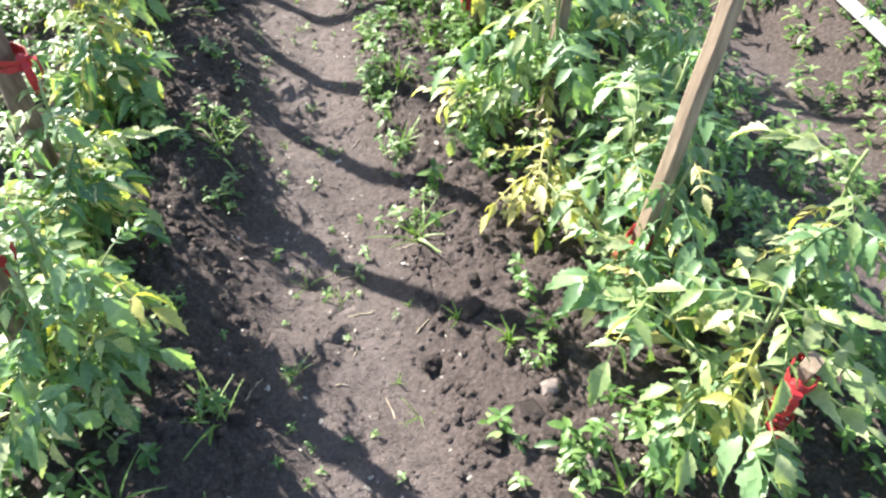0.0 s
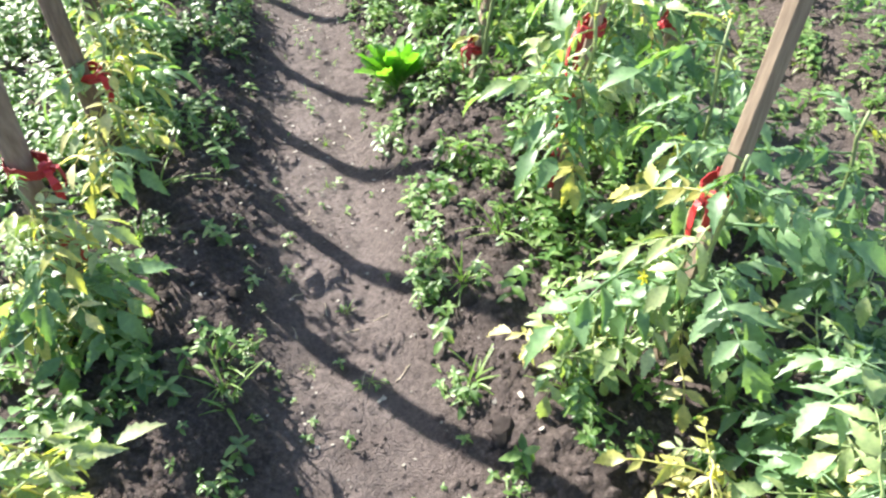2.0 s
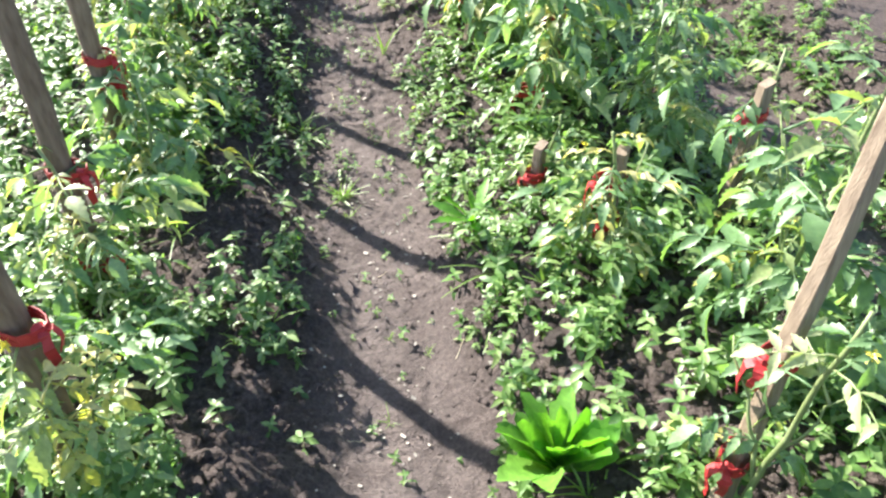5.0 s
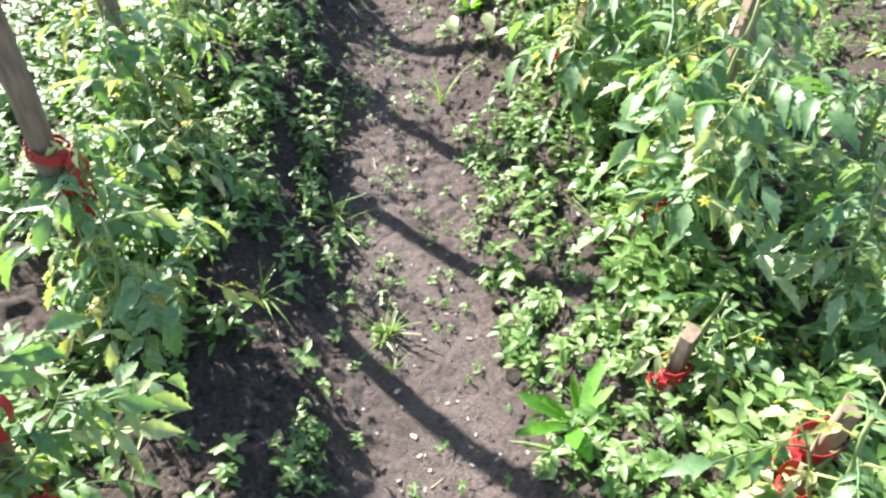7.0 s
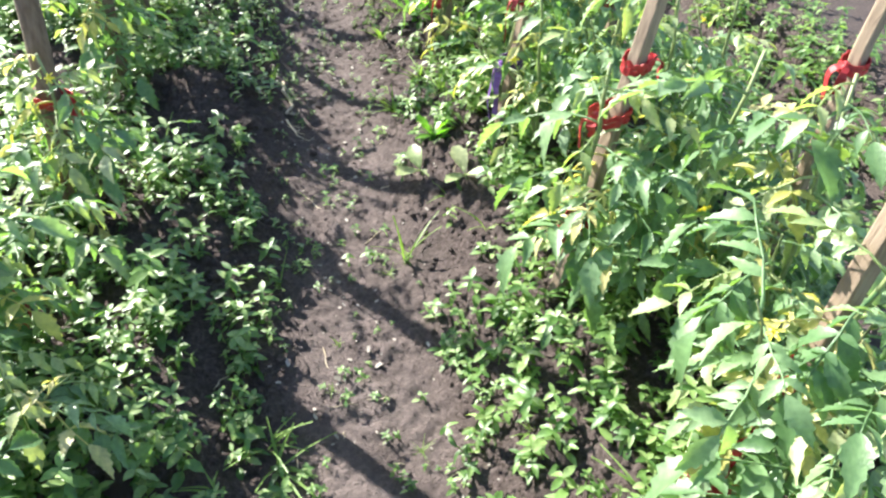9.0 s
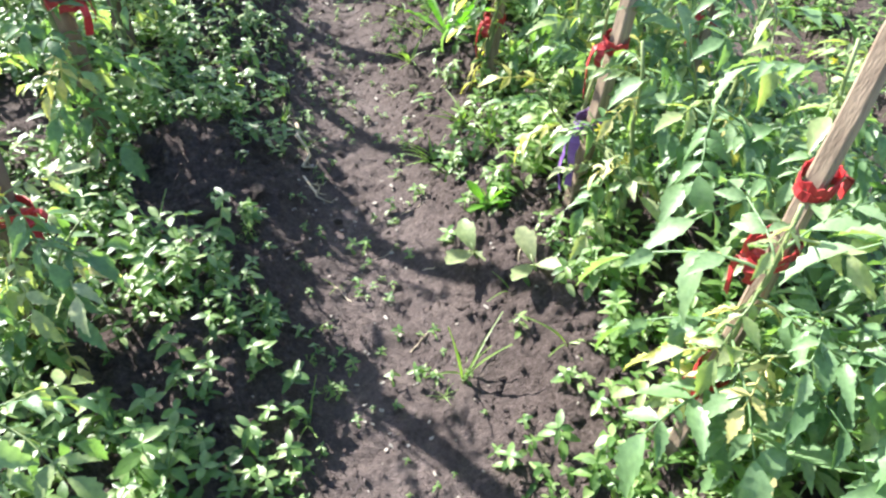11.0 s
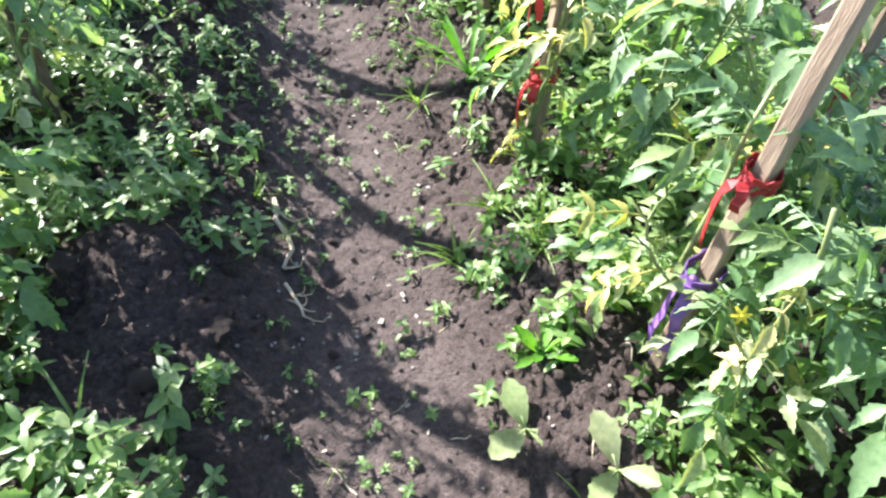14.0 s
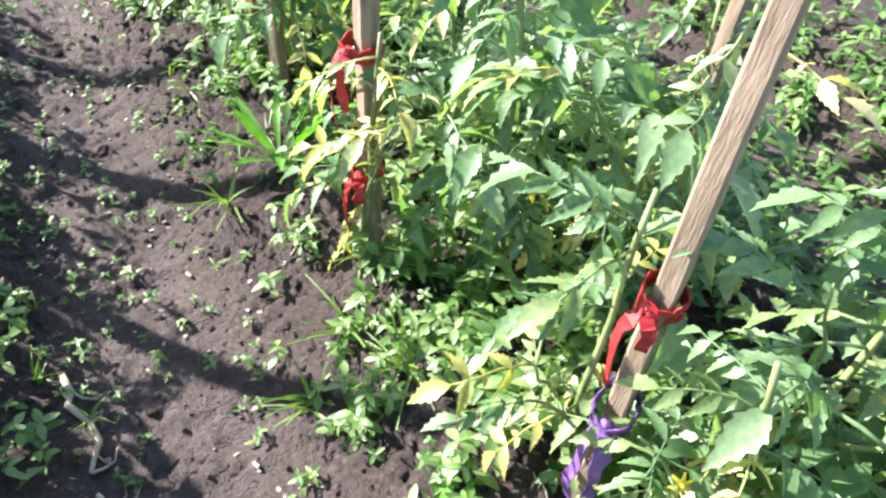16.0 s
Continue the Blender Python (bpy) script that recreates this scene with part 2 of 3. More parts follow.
def ground_z(x, y):
    i = min(max((y + 3) * 10, 0), 158)
    z = LIFTS[int(i)] * (1 - i % 1) + LIFTS[int(i) + 1] * (i % 1)
    edge = 0.05 * noise.noise((x * 1.2 + 5, y * 1.4, 0))
    flat = 0.1 * smooth(4.8, 5.3, y) * smooth(6.7, 6.1, y)
    right, left = smooth(0.05 + 0.5 * flat, 0.5 + 0.5 * flat, x + edge), smooth(-0.12 - flat, -0.52 - flat, x + edge)
    right *= 1 - smooth(1.25, 1.6, x) * (1 - smooth(2.1, 2.5, x))
    bed = max(right, left)
    z += (0.16 + 0.08 * smooth(1.4, 2.6, y)) * right + 0.17 * left
    z += 0.022 * smooth(-6, -3, x) * smooth(8, 4, x) * smooth(-5, -2, y) * smooth(16, 12, y) * noise.noise((x * 3, y * 3, 1.5)) + (0.008 + 0.012 * bed) * smooth(-2.4, -1.4, x) * smooth(3, 1.9, x) * noise.noise((x * 8, y * 8, 7))
    rough = 0.46 + 0.7 * bed + 0.3 * smooth(4.5, 7, y)
    rough *= smooth(-1.9, -1.2, x) * smooth(2.5, 1.6, x) * smooth(-0.8, 0.2, y) * smooth(11, 9.6, y)
    z += 0.07 * math.exp(-((x + 0.58) / 0.2) ** 2 - ((y - 7.2) / 0.18) ** 2)
    patchy = 0.7 + 1.2 * noise.noise((x * 4, y * 4, 21))
    z += rough * (0.03 * abs(noise.noise((x * 15, y * 15, 3))) + patchy * 0.02 * abs(noise.noise((x * 32, y * 32, 9))) + 0.009 * noise.noise((x * 62, y * 62, 2)) - 0.006)
    return z


def graded(a, b, step, far):
    mid = [a + step * i for i in range(int(round((b - a) / step)) + 1)]
    out, d = [], step
    lo, hi = [], []
    p, q = a, b
    while q < b + far:
        d *= 1.14
        p, q = p - d, q + d
        lo.insert(0, p), hi.append(q)
    return lo + mid + hi


def build_ground():
    xs, ys = graded(-1.1, 1.4, 0.0125, 300), graded(0.5, 9.2, 0.0125, 300)
    verts = []
    for y in ys:
        for x in xs:
            verts.append((x, y, ground_z(x, y)))
    nx = len(xs)
    faces = [(j * nx + i, j * nx + i + 1, (j + 1) * nx + i + 1, (j + 1) * nx + i) for j in range(len(ys) - 1) for i in range(nx - 1)]
    me = bpy.data.meshes.new("ground")
    me.from_pydata(verts, [], faces)
    me.materials.append(SOIL)
    me.polygons.foreach_set("use_smooth", [True] * len(me.polygons))
    tagged(new("ground", me), "dark brown garden soil trodden into a narrow path between beds", "ground", kind="structure")


build_ground()


# ---- stakes and ties ----
def stake(x, y, height, lean=(0, 0), turn=0, size=(0.042, 0.034), round_pole=False):
    """A wooden stake driven into the soil, its worn top cut askew."""
    rng = random.Random(int(x * 991 + y * 7919))
    z0 = ground_z(x, y)
    buf = Buf()
    n = 9
    if round_pole:
        pts = [(rng.uniform(-0.006, 0.006) + lean[0] * (i / n) * height, rng.uniform(-0.006, 0.006) + lean[1] * (i / n) * height, -0.12 + (height + 0.12) * i / n) for i in range(n + 1)]
        tube(buf, pts, [0.035 - 0.007 * i / n + rng.uniform(-0.001, 0.0015) for i in range(n + 1)], 10)
    else:
        vs, fs = [], []
        a, b, c = size[0] / 2, size[1] / 2, 0.004
        ring = [(-a + c, -b), (a - c, -b), (a, -b + c), (a, b - c), (a - c, b), (-a + c, b), (-a, b - c), (-a, -b + c)]
        ca, sa = math.cos(radians(turn)), math.sin(radians(turn))
        for i in range(n + 1):
            h = -0.12 + (height + 0.12) * i / n
            wx, wy = rng.uniform(-0.0025, 0.0025), rng.uniform(-0.0025, 0.0025)
            for px, py in ring:
                hh = h + (0.35 * px if i == n else 0)
                k = max(h, 0)
                vs.append((px * ca - py * sa + wx + lean[0] * k, px * sa + py * ca + wy + lean[1] * k, hh))
        for i in range(n):
            fs += [(i * 8 + k, i * 8 + (k + 1) % 8, i * 8 + 8 + (k + 1) % 8, i * 8 + 8 + k) for k in range(8)]
        fs += [tuple(range(n * 8, n * 8 + 8)), tuple(range(8))[::-1]]
        buf.add(vs, fs)
    ob = new("bark_stake" if round_pole else "wooden_stake", buf.mesh("stake", BARK if round_pole else WOOD, round_pole))
    ob.location = (x, y, z0)
    tagged(ob, "round brown bark-covered pole driven upright into garden bed" if round_pole else "weathered square wooden plant stake driven into garden bed", "garden stake", "plant stakes")
    return ob


def tie(x, y, z, mat=RED, radius=0.03, tails=(0.1, 0.07), heading=200, loops=2, slack=0.025):
    """A strip of cloth wound round a stake and knotted, with hanging tails."""
    rng = random.Random(int(x * 1311 + y * 5171 + z * 377))
    colour = "red" if mat is RED else "purple"
    top = new("plant_tie")
    top.location = (x, y, z)
    tagged(top, colour + " cloth strip knotted round stake and tomato stem", "plant tie", "plant ties")

    def strip(name, pts, width, up):
        buf, vs, fs = Buf(), [], []
        for i, p in enumerate(pts):
            p = Vector(p)
            d = (Vector(pts[min(i + 1, len(pts) - 1)]) - Vector(pts[max(0, i - 1)])).normalized()
            side = d.cross(up).normalized().cross(d)
            w = width * rng.uniform(0.6, 1.15) / 2
            thick = d.cross(side).normalized() * 0.0012
            ruck = thick * rng.uniform(-1.5, 1.5)
            vs += [p + side * w + thick, p - side * w + thick + ruck, p - side * w - thick + ruck, p + side * w - thick]
        for i in range(len(pts) - 1):
            fs += [(i * 4 + k, i * 4 + (k + 1) % 4, i * 4 + 4 + (k + 1) % 4, i * 4 + 4 + k) for k in range(4)]
        fs += [(3, 2, 1, 0), tuple(range(len(vs) - 4, len(vs)))]
        buf.add(vs, fs)
        part(name, buf.mesh(name, mat), top)

    for k in range(loops):
        pts = []
        for i in range(25):
            a = 2 * math.pi * i / 24
            r = radius * (1 + 0.09 * rng.uniform(-1, 1)) + slack * max(0, math.cos(a - radians(heading))) ** (8 if slack > 0.08 else 3)
            pts.append((r * math.cos(a), r * math.sin(a), rng.uniform(-0.004, 0.004) + 0.016 * k + 0.008 * math.sin(a)))
        strip("band", pts, 0.017, Vector((0, 0, 1)))
    h = radians(heading)
    kx, ky = (radius + slack * 0.7) * math.cos(h), (radius + slack * 0.7) * math.sin(h)
    me = bpy.data.meshes.new("knot")
    bm = bmesh.new()
    bmesh.ops.create_icosphere(bm, subdivisions=2, radius=0.016)
    for v in bm.verts:
        v.co *= 1 + 0.35 * noise.noise(v.co * 70 + Vector((x, y, z)) * 9)
    bm.to_mesh(me)
    bm.free()
    me.materials.append(mat)
    part("knot", me, top, pose(kx, ky, 0.005))
    for j, length in enumerate(tails):
        a = h + (j - 0.5) * 1.1
        pts, n = [], 7
        for i in range(n):
            u = i / (n - 1)
            out = 0.035 * math.sin(u * 2.2)
            pts.append((kx + math.cos(a) * out + rng.uniform(-0.004, 0.004), ky + math.sin(a) * out + rng.uniform(-0.004, 0.004), 0.005 - length * u * u * 0.9 + 0.012 * math.sin(3 * u)))
        strip("tail", pts, 0.022 if mat is RED else 0.027, Vector((math.sin(a), -math.cos(a), 0.2)))
    return top


# x, y, height, lean, turn, round
RIGHT_STAKES = [
    (0.78, 1.17, 1.1, (0.08, 0.0), 20, False), (0.815, 2.01, 1.3, (0.08, 0.02), 15, False), (0.695, 2.60, 1.2, (0.2, 0.22), 60, False),
    (0.60, 3.36, 1.25, (0.22, 0.2), 20, False), (0.55, 4.62, 0.23, (0.05, 0.08), 40, False), (0.73, 5.15, 1.2, (0.06, 0.04), 12, False),
    (0.54, 5.84, 1.05, (0.18, 0.12), 30, False), (0.57, 6.65, 1.35, (0.115, 0.06), 25, False), (0.48, 7.33, 1.15, (0.07, 0.1), 8, False),
    (0.55, 8.1, 1.1, (0.05, 0.05), 35, False), (0.60, 8.9, 1.15, (0.03, 0.06), 10, False), (0.69, 4.3, 0.34, (0.05, 0.05), 50, False), (0.92, 0.66, 0.38, (0.05, 0.0), 30, False),
]
LEFT_STAKES = [
    (-0.76, 1.15, 1.5, (0, 0.1), 10, True), (-0.8, 1.8, 1.55, (0, 0.1), 20, True), (-0.76, 2.49, 1.55, (0, 0.16), 0, True), (-0.75, 3.2, 1.55, (-0.01, 0.01), 30, True),
    (-0.83, 3.79, 1.55, (0, 0.02), 15, True), (-0.91, 4.44, 1.55, (0, 0.08), 40, True), (-0.95, 5.16, 1.55, (0, 0), 0, True), (-0.97, 5.93, 1.55, (0, 0.02), 25, True),
    (-0.89, 6.42, 1.5, (0.01, 0.19), 5, True), (-0.85, 7.23, 1.45, (0, -0.02), 30, True), (-0.84, 7.82, 1.45, (0, 0.09), 30, True), (-0.85, 8.63, 1.45, (0, -0.08), 12, True),
    (-0.86, 9.3, 1.45, (0, 0), 18, True), (-0.85, 9.95, 1.45, (0, 0), 18, True),
]
FAR_STAKES = [
    (1.22, 3.0, 0.5, (0.02, 0.05), 30, False), (1.15, 4.4, 0.5, (0.06, 0), 15, False), (1.2, 5.85, 1.15, (0.08, 0.05), 25, False),
    (1.12, 7.08, 0.64, (0.1, 0.05), 5, False), (1.2, 8.3, 1.1, (0.05, 0.05), 40, False),
]
for row in RIGHT_STAKES + LEFT_STAKES + FAR_STAKES:
    stake(*row[:5], round_pole=row[5])


def tie_on(row, z, **kw):
    """A tie at the height z of a stake."""
    x, y, _, lean = row[:4]
    k = z - ground_z(x, y)
    return tie(x + lean[0] * k, y + lean[1] * k, z, **kw)


R, L, F = RIGHT_STAKES, LEFT_STAKES, FAR_STAKES
tie_on(R[0], 0.1, heading=210, tails=(0.1, 0.08))
tie_on(R[12], 0.16, heading=215, tails=(0.12, 0.08))
tie_on(R[12], 0.03, heading=230, tails=(0.08, 0.06))
tie_on(R[1], 0.47, heading=213, slack=0.06, tails=(0.13, 0.08))
tie_on(R[2], 0.53, heading=205, tails=(0.26, 0.2))
tie_on(R[2], 0.36, heading=215, tails=(0.2, 0.14))
tie_on(R[2], 0.14, heading=210, tails=(0.1, 0.08))
tie_on(R[3], 0.42, heading=190, tails=(0.1, 0.06))
tie_on(R[3], 0.18, heading=210, tails=(0.09, 0.06))
tie_on(R[4], 0.13, heading=210, tails=(0.05, 0.03))
tie_on(R[5], 0.50, heading=200, tails=(0.04, 0.03))
tie_on(R[5], 0.33, heading=205, tails=(0.16, 0.06))
tie_on(R[5], 0.19, heading=180, slack=0.12, tails=(0.12, 0.1))
tie_on(R[6], 0.66, heading=200, slack=0.06, tails=(0.1, 0.05))
tie_on(R[6], 0.78, heading=20, tails=(0.05, 0.03))
tie_on(R[6], 0.36, heading=200, tails=(0.1, 0.06))
tie_on(R[7], 0.69, heading=195, slack=0.012, tails=(0.17, 0.05))
tie_on(R[7], 0.47, mat=PURPLE, heading=205, slack=0.04, tails=(0.24, 0.2))
tie_on(R[8], 0.74, heading=195, tails=(0.19, 0.12))
tie_on(R[8], 0.48, heading=215, tails=(0.14, 0.05))
tie_on(R[9], 0.55, heading=200)
tie_on(R[11], 0.28, heading=190, slack=0.05)
tie_on(R[11], 0.14, heading=200, tails=(0.05, 0.04))
for row, z in ((L[0], 0.4), (L[1], 0.45), (L[2], 0.39), (L[2], 0.2), (L[3], 0.32), (L[4], 0.42), (L[5], 0.39), (L[6], 0.45), (L[6], 0.36), (L[7], 0.20), (L[5], 0.09), (L[8], 0.47), (L[9], 0.66)):
    tie_on(row, z, heading=-25, slack=0.05, radius=0.036)
for row, z in ((F[0], 0.38), (F[1], 0.42), (F[2], 0.78), (F[3], 0.56)):
    tie_on(row, z, heading=200)

# ---- tomato plants ----
LEAVES = {
    "green": [compound_leaf(10 + i, TOMATO_LEAF, 0.2 + 0.02 * (i % 3), 3 + i % 2, 0.2 + 0.12 * (i % 4)) for i in range(9)],
    "pale": [compound_leaf(40 + i, PALE_LEAF, 0.19, 3, 0.25 + 0.12 * i) for i in range(6)],
    "yellow": [compound_leaf(60 + i, YELLOW_LEAF, 0.17, 2 + i % 2, 0.5 + 0.15 * i) for i in range(4)],
}


def flower_mesh():
    buf, rng = Buf(), random.Random(5)
    for k in range(6):
        blade(buf, pose(0, 0, 0, 20, 0, 60 * k), 0.016, 0.008, rng, 3, droop=0.5)
    tube(buf, [(0, 0, -0.012), (0, 0, 0.002), (0, 0, 0.008)], [0.002, 0.003, 0.0015], 5)
    return buf.mesh("flower", PETAL)


FLOWER = flower_mesh()


def tomato_plant(x, y, height, seed, yellow=0.15, pale=0.3, spread=1.0, leaves=24, clear=0.08, label="", open_front=False):
    """A staked tomato: a bent main stem, two side shoots and its drooping leaves."""
    rng = random.Random(seed)
    z0 = ground_z(x, y)
    top = new("tomato_plant")
    top.location = (x, y, z0)
    tagged(top, label or "green leafy tomato plant tied to a wooden stake", "tomato plant", "tomato plants")
    stems = []
    for k in range(3):
        a = rng.uniform(0, 6.28)
        h = height * (1 if k == 0 else rng.uniform(0.55, 0.85))
        reach = 0.06 if k == 0 else rng.uniform(0.12, 0.24) * spread
        start = 0 if k == 0 else rng.uniform(0.08, 0.3) * height
        pts = []
        for i in range(9):
            u = i / 8
            off = reach * u ** 1.4
            pts.append(Vector((math.cos(a) * off + rng.uniform(-0.008, 0.008), math.sin(a) * off + rng.uniform(-0.008, 0.008), start - (0.03 if k == 0 and i == 0 else 0) + (h - start) * u)))
        if k:
            j = min(8, int(start / height * 8))
            pts[0] = stems[0][j].copy()
        stems.append(pts)
        buf = Buf()
        tube(buf, pts, [(0.0085 if k == 0 else 0.006) - 0.004 * i / 8 for i in range(9)], 6)
        part("stem" if k == 0 else "side_shoot", buf.mesh("stem", STEM, True), top)
    turn = rng.uniform(0, 360)
    leaves = int(leaves * 1.5)
    for i in range(leaves):
        k = 0 if i % 2 == 0 else 1 + i // 2 % 2
        u = clear + (1 - clear) * (i / leaves) if k == 0 else rng.uniform(0.3, 1)
        f = u * 8
        p = stems[k][int(min(f, 7))].lerp(stems[k][int(min(f, 7)) + 1], f - int(min(f, 7)))
        low = 1 - p.z / height
        r = rng.random()
        kind = "yellow" if r < yellow * (0.3 + 1.6 * low) else "pale" if r < yellow + pale else "green"
        turn += 137.5 + rng.uniform(-25, 25)
        if open_front and p.z < 0.5 and math.cos(radians(turn)) < 0.1:
            continue
        s = rng.uniform(0.62, 1.06) * (0.6 if u > 0.93 else 1) * spread
        m = pose(p.x, p.y, p.z, rng.uniform(-32, 22) + 25 * (u - 0.4), rng.uniform(-22, 22), turn) @ Matrix.Diagonal((s, s, s, 1))
        part("leaf", rng.choice(LEAVES[kind]), top, m, {"yellow": "yellowing leaf", "pale": "pale green leaf"}.get(kind, ""))
    for i in range(rng.choice((0, 0, 1, 1))):
        p = stems[rng.randint(0, 2)][7]
        part("flower", FLOWER, top, pose(p.x + rng.uniform(-0.03, 0.03), p.y - 0.03, p.z + 0.012, rng.uniform(-60, 60), rng.uniform(-60, 60)), "small yellow flower")
    return top


YELLOWED = "tomato plant with many yellowed lower leaves beside a stake"
for i, (x, y, h, n, yel, sp, clear) in enumerate((
        (0.86, 0.72, 0.5, 28, 0.12, 1.3, 0.1), (0.70, 1.58, 0.36, 18, 0.8, 0.85, 0.2), (0.58, 1.97, 0.36, 14, 0.1, 0.85, 0.25), (0.8, 1.14, 0.56, 22, 0.1, 0.85, 0.25), (0.95, 1.5, 0.6, 18, 0.1, 0.95, 0.2), (0.95, 1.6, 0.5, 18, 0.1, 0.9, 0.2), (0.80, 1.95, 0.72, 26, 0.15, 1.0, 0.2),
        (1.02, 2.35, 0.7, 18, 0.1, 1, 0.2), (0.74, 2.6, 0.72, 24, 0.12, 0.9, 0.2), (0.9, 2.95, 0.8, 26, 0.1, 1, 0.15), (0.64, 3.34, 0.66, 22, 0.15, 0.9, 0.25), (0.95, 3.8, 0.85, 24, 0.1, 1, 0.2),
        (0.68, 4.2, 0.5, 18, 0.12, 0.9, 0.2), (0.58, 4.66, 0.32, 12, 0.12, 0.7, 0.2), (1.0, 4.75, 0.6, 24, 0.1, 1.0, 0.15), (0.68, 5.02, 0.72, 20, 0.1, 0.95, 0.45), (0.72, 5.16, 0.8, 26, 0.12, 1.0, 0.25), (0.9, 5.45, 0.85, 26, 0.08, 1.05, 0.1),
        (0.56, 5.86, 0.7, 24, 0.25, 0.95, 0.2), (0.78, 5.72, 0.8, 22, 0.1, 1, 0.2), (0.95, 6.2, 0.75, 26, 0.12, 1, 0.15), (0.58, 6.72, 0.64, 24, 0.35, 0.8, 0.15), (0.66, 6.5, 0.62, 14, 0.1, 0.8, 0.3), (0.86, 6.5, 0.75, 24, 0.1, 1, 0.25), (0.92, 6.95, 0.8, 24, 0.1, 1, 0.2),
        (0.46, 7.33, 0.62, 32, 0.45, 0.75, 0.12), (0.75, 7.2, 0.8, 22, 0.1, 0.95, 0.2), (0.85, 7.6, 0.8, 22, 0.08, 1, 0.2), (0.6, 8.08, 0.75, 22, 0.15, 0.9, 0.2), (0.9, 8.4, 0.75, 20, 0.1, 1, 0.2), (0.62, 8.9, 0.75, 20, 0.15, 0.9, 0.2))):
    tomato_plant(x, y, h, 100 + i, yel, 0.75 if i == 0 or h == 0.36 else 0.25, sp, n, clear, YELLOWED if yel >= 0.3 else "", (x, y) in ((0.58, 6.72), (0.46, 7.33), (0.64, 3.34)))
for i, row in enumerate(LEFT_STAKES):
    yel = 0.38 if 2.2 < row[1] < 4.2 else 0.12
    out = 0.01 if row[1] > 7 else 0.05
    tomato_plant(row[0] + out, row[1] - 0.02 - 0.4 * out, 0.95 if row[1] > 7.5 else 0.78 if row[1] > 7 else 0.54, 200 + i, yel, 0.3, 0.9, 26, 0.12, YELLOWED if yel > 0.3 else "")
for i, (x, y, h, n) in enumerate(((-0.68, 1.2, 0.6, 22), (-0.72, 1.72, 0.4, 16), (-0.7, 2.33, 0.36, 14), (-0.78, 4.9, 0.42, 16), (-0.8, 5.55, 0.42, 16))):
    tomato_plant(x, y, h, 450 + i, 0.15, 0.3, 0.95, n, 0.15)
# added unstaked row, mostly out of view, that shades the far left bed
for i in range(6):
    tomato_plant(-1.32 - 0.06 * (i % 2), 8.1 + 0.45 * i, 1.0, 400 + i, 0.08, 0.2, 1.1, 24, 0.1)
for i, (x, y) in enumerate(((1.25, 1.05), (1.3, 2.1), (1.25, 3.0), (1.3, 3.7), (1.2, 4.4), (1.28, 5.2), (1.22, 5.85), (1.3, 6.5), (1.15, 7.1), (1.3, 7.8), (1.22, 8.35))):
    tomato_plant(x, y, 0.6, 300 + i, 0.12, 0.25, 0.95, 16, 0.2)


# ---- weeds, grass and crop seedlings ----
def weed_buf(seed, height, pairs, size):
    rng = random.Random(seed)
    buf = Buf()
    pts = [Vector((0.15 * height * math.sin(seed + 3 * i / 4) * i / 4, 0.15 * height * math.cos(seed * 2 + 2 * i / 4) * i / 4, -0.01 + (height + 0.01) * i / 4)) for i in range(5)]
    tube(buf, pts, [0.0022 - 0.0003 * i for i in range(5)], 3)
    for k in range(pairs):
        u = (k + 1) / pairs
        p = pts[min(4, round(u * 4))]
        s = size * (0.65 + 0.5 * math.sin(math.pi * (0.2 + 0.65 * u)))
        for side in range(2 if k < pairs - 1 else 4):
            a = 90 * (k % 2) + (180 if k < pairs - 1 else 90) * side + rng.uniform(-20, 20) + seed * 31
            m = Matrix.Translation(p) @ pose(0, 0, 0, rng.uniform(-15, 30), rng.uniform(-12, 12), a)
            blade(buf, m, s * rng.uniform(0.8, 1.1), s * rng.uniform(0.4, 0.64), rng, 3, 0, rng.uniform(0.15, 0.5), rng.uniform(0.1, 0.6), 0.45, 1.7)
    return buf


WEEDS = [weed_buf(i + 1, (0.04, 0.06, 0.09, 0.12, 0.16, 0.2)[i % 6], (2, 3, 3, 4, 5, 6)[i % 6], (0.034, 0.04, 0.044, 0.048, 0.05, 0.052)[i % 6]) for i in range(12)]


def bushy_buf(seed):
    """A low mound of many thin shoots with tiny leaves."""
    rng = random.Random(seed)
    buf = Buf()
    for i in range(5):
        w = weed_buf(seed * 10 + i, rng.uniform(0.04, 0.1), 3, rng.uniform(0.02, 0.03))
        m = pose(rng.uniform(-0.04, 0.04), rng.uniform(-0.04, 0.04), 0, rng.uniform(-25, 25), rng.uniform(-25, 25), rng.uniform(0, 360))
        buf.add([m @ Vector(v) for v in w.v], w.f)
    return buf


WEEDS += [bushy_buf(i) for i in range(4)]
WEED_LEAVES = []
for i in range(5):
    leaf_buf = Buf()
    blade(leaf_buf, Matrix.Identity(4), 1.0, 0.44 + 0.05 * i, random.Random(i), 4, 0, 0.15 + 0.08 * i, 0.1 + 0.1 * i, 0.5, 1.9)
    WEED_LEAVES.append(leaf_buf.mesh("weed_leaf", WEED_LEAF, True))


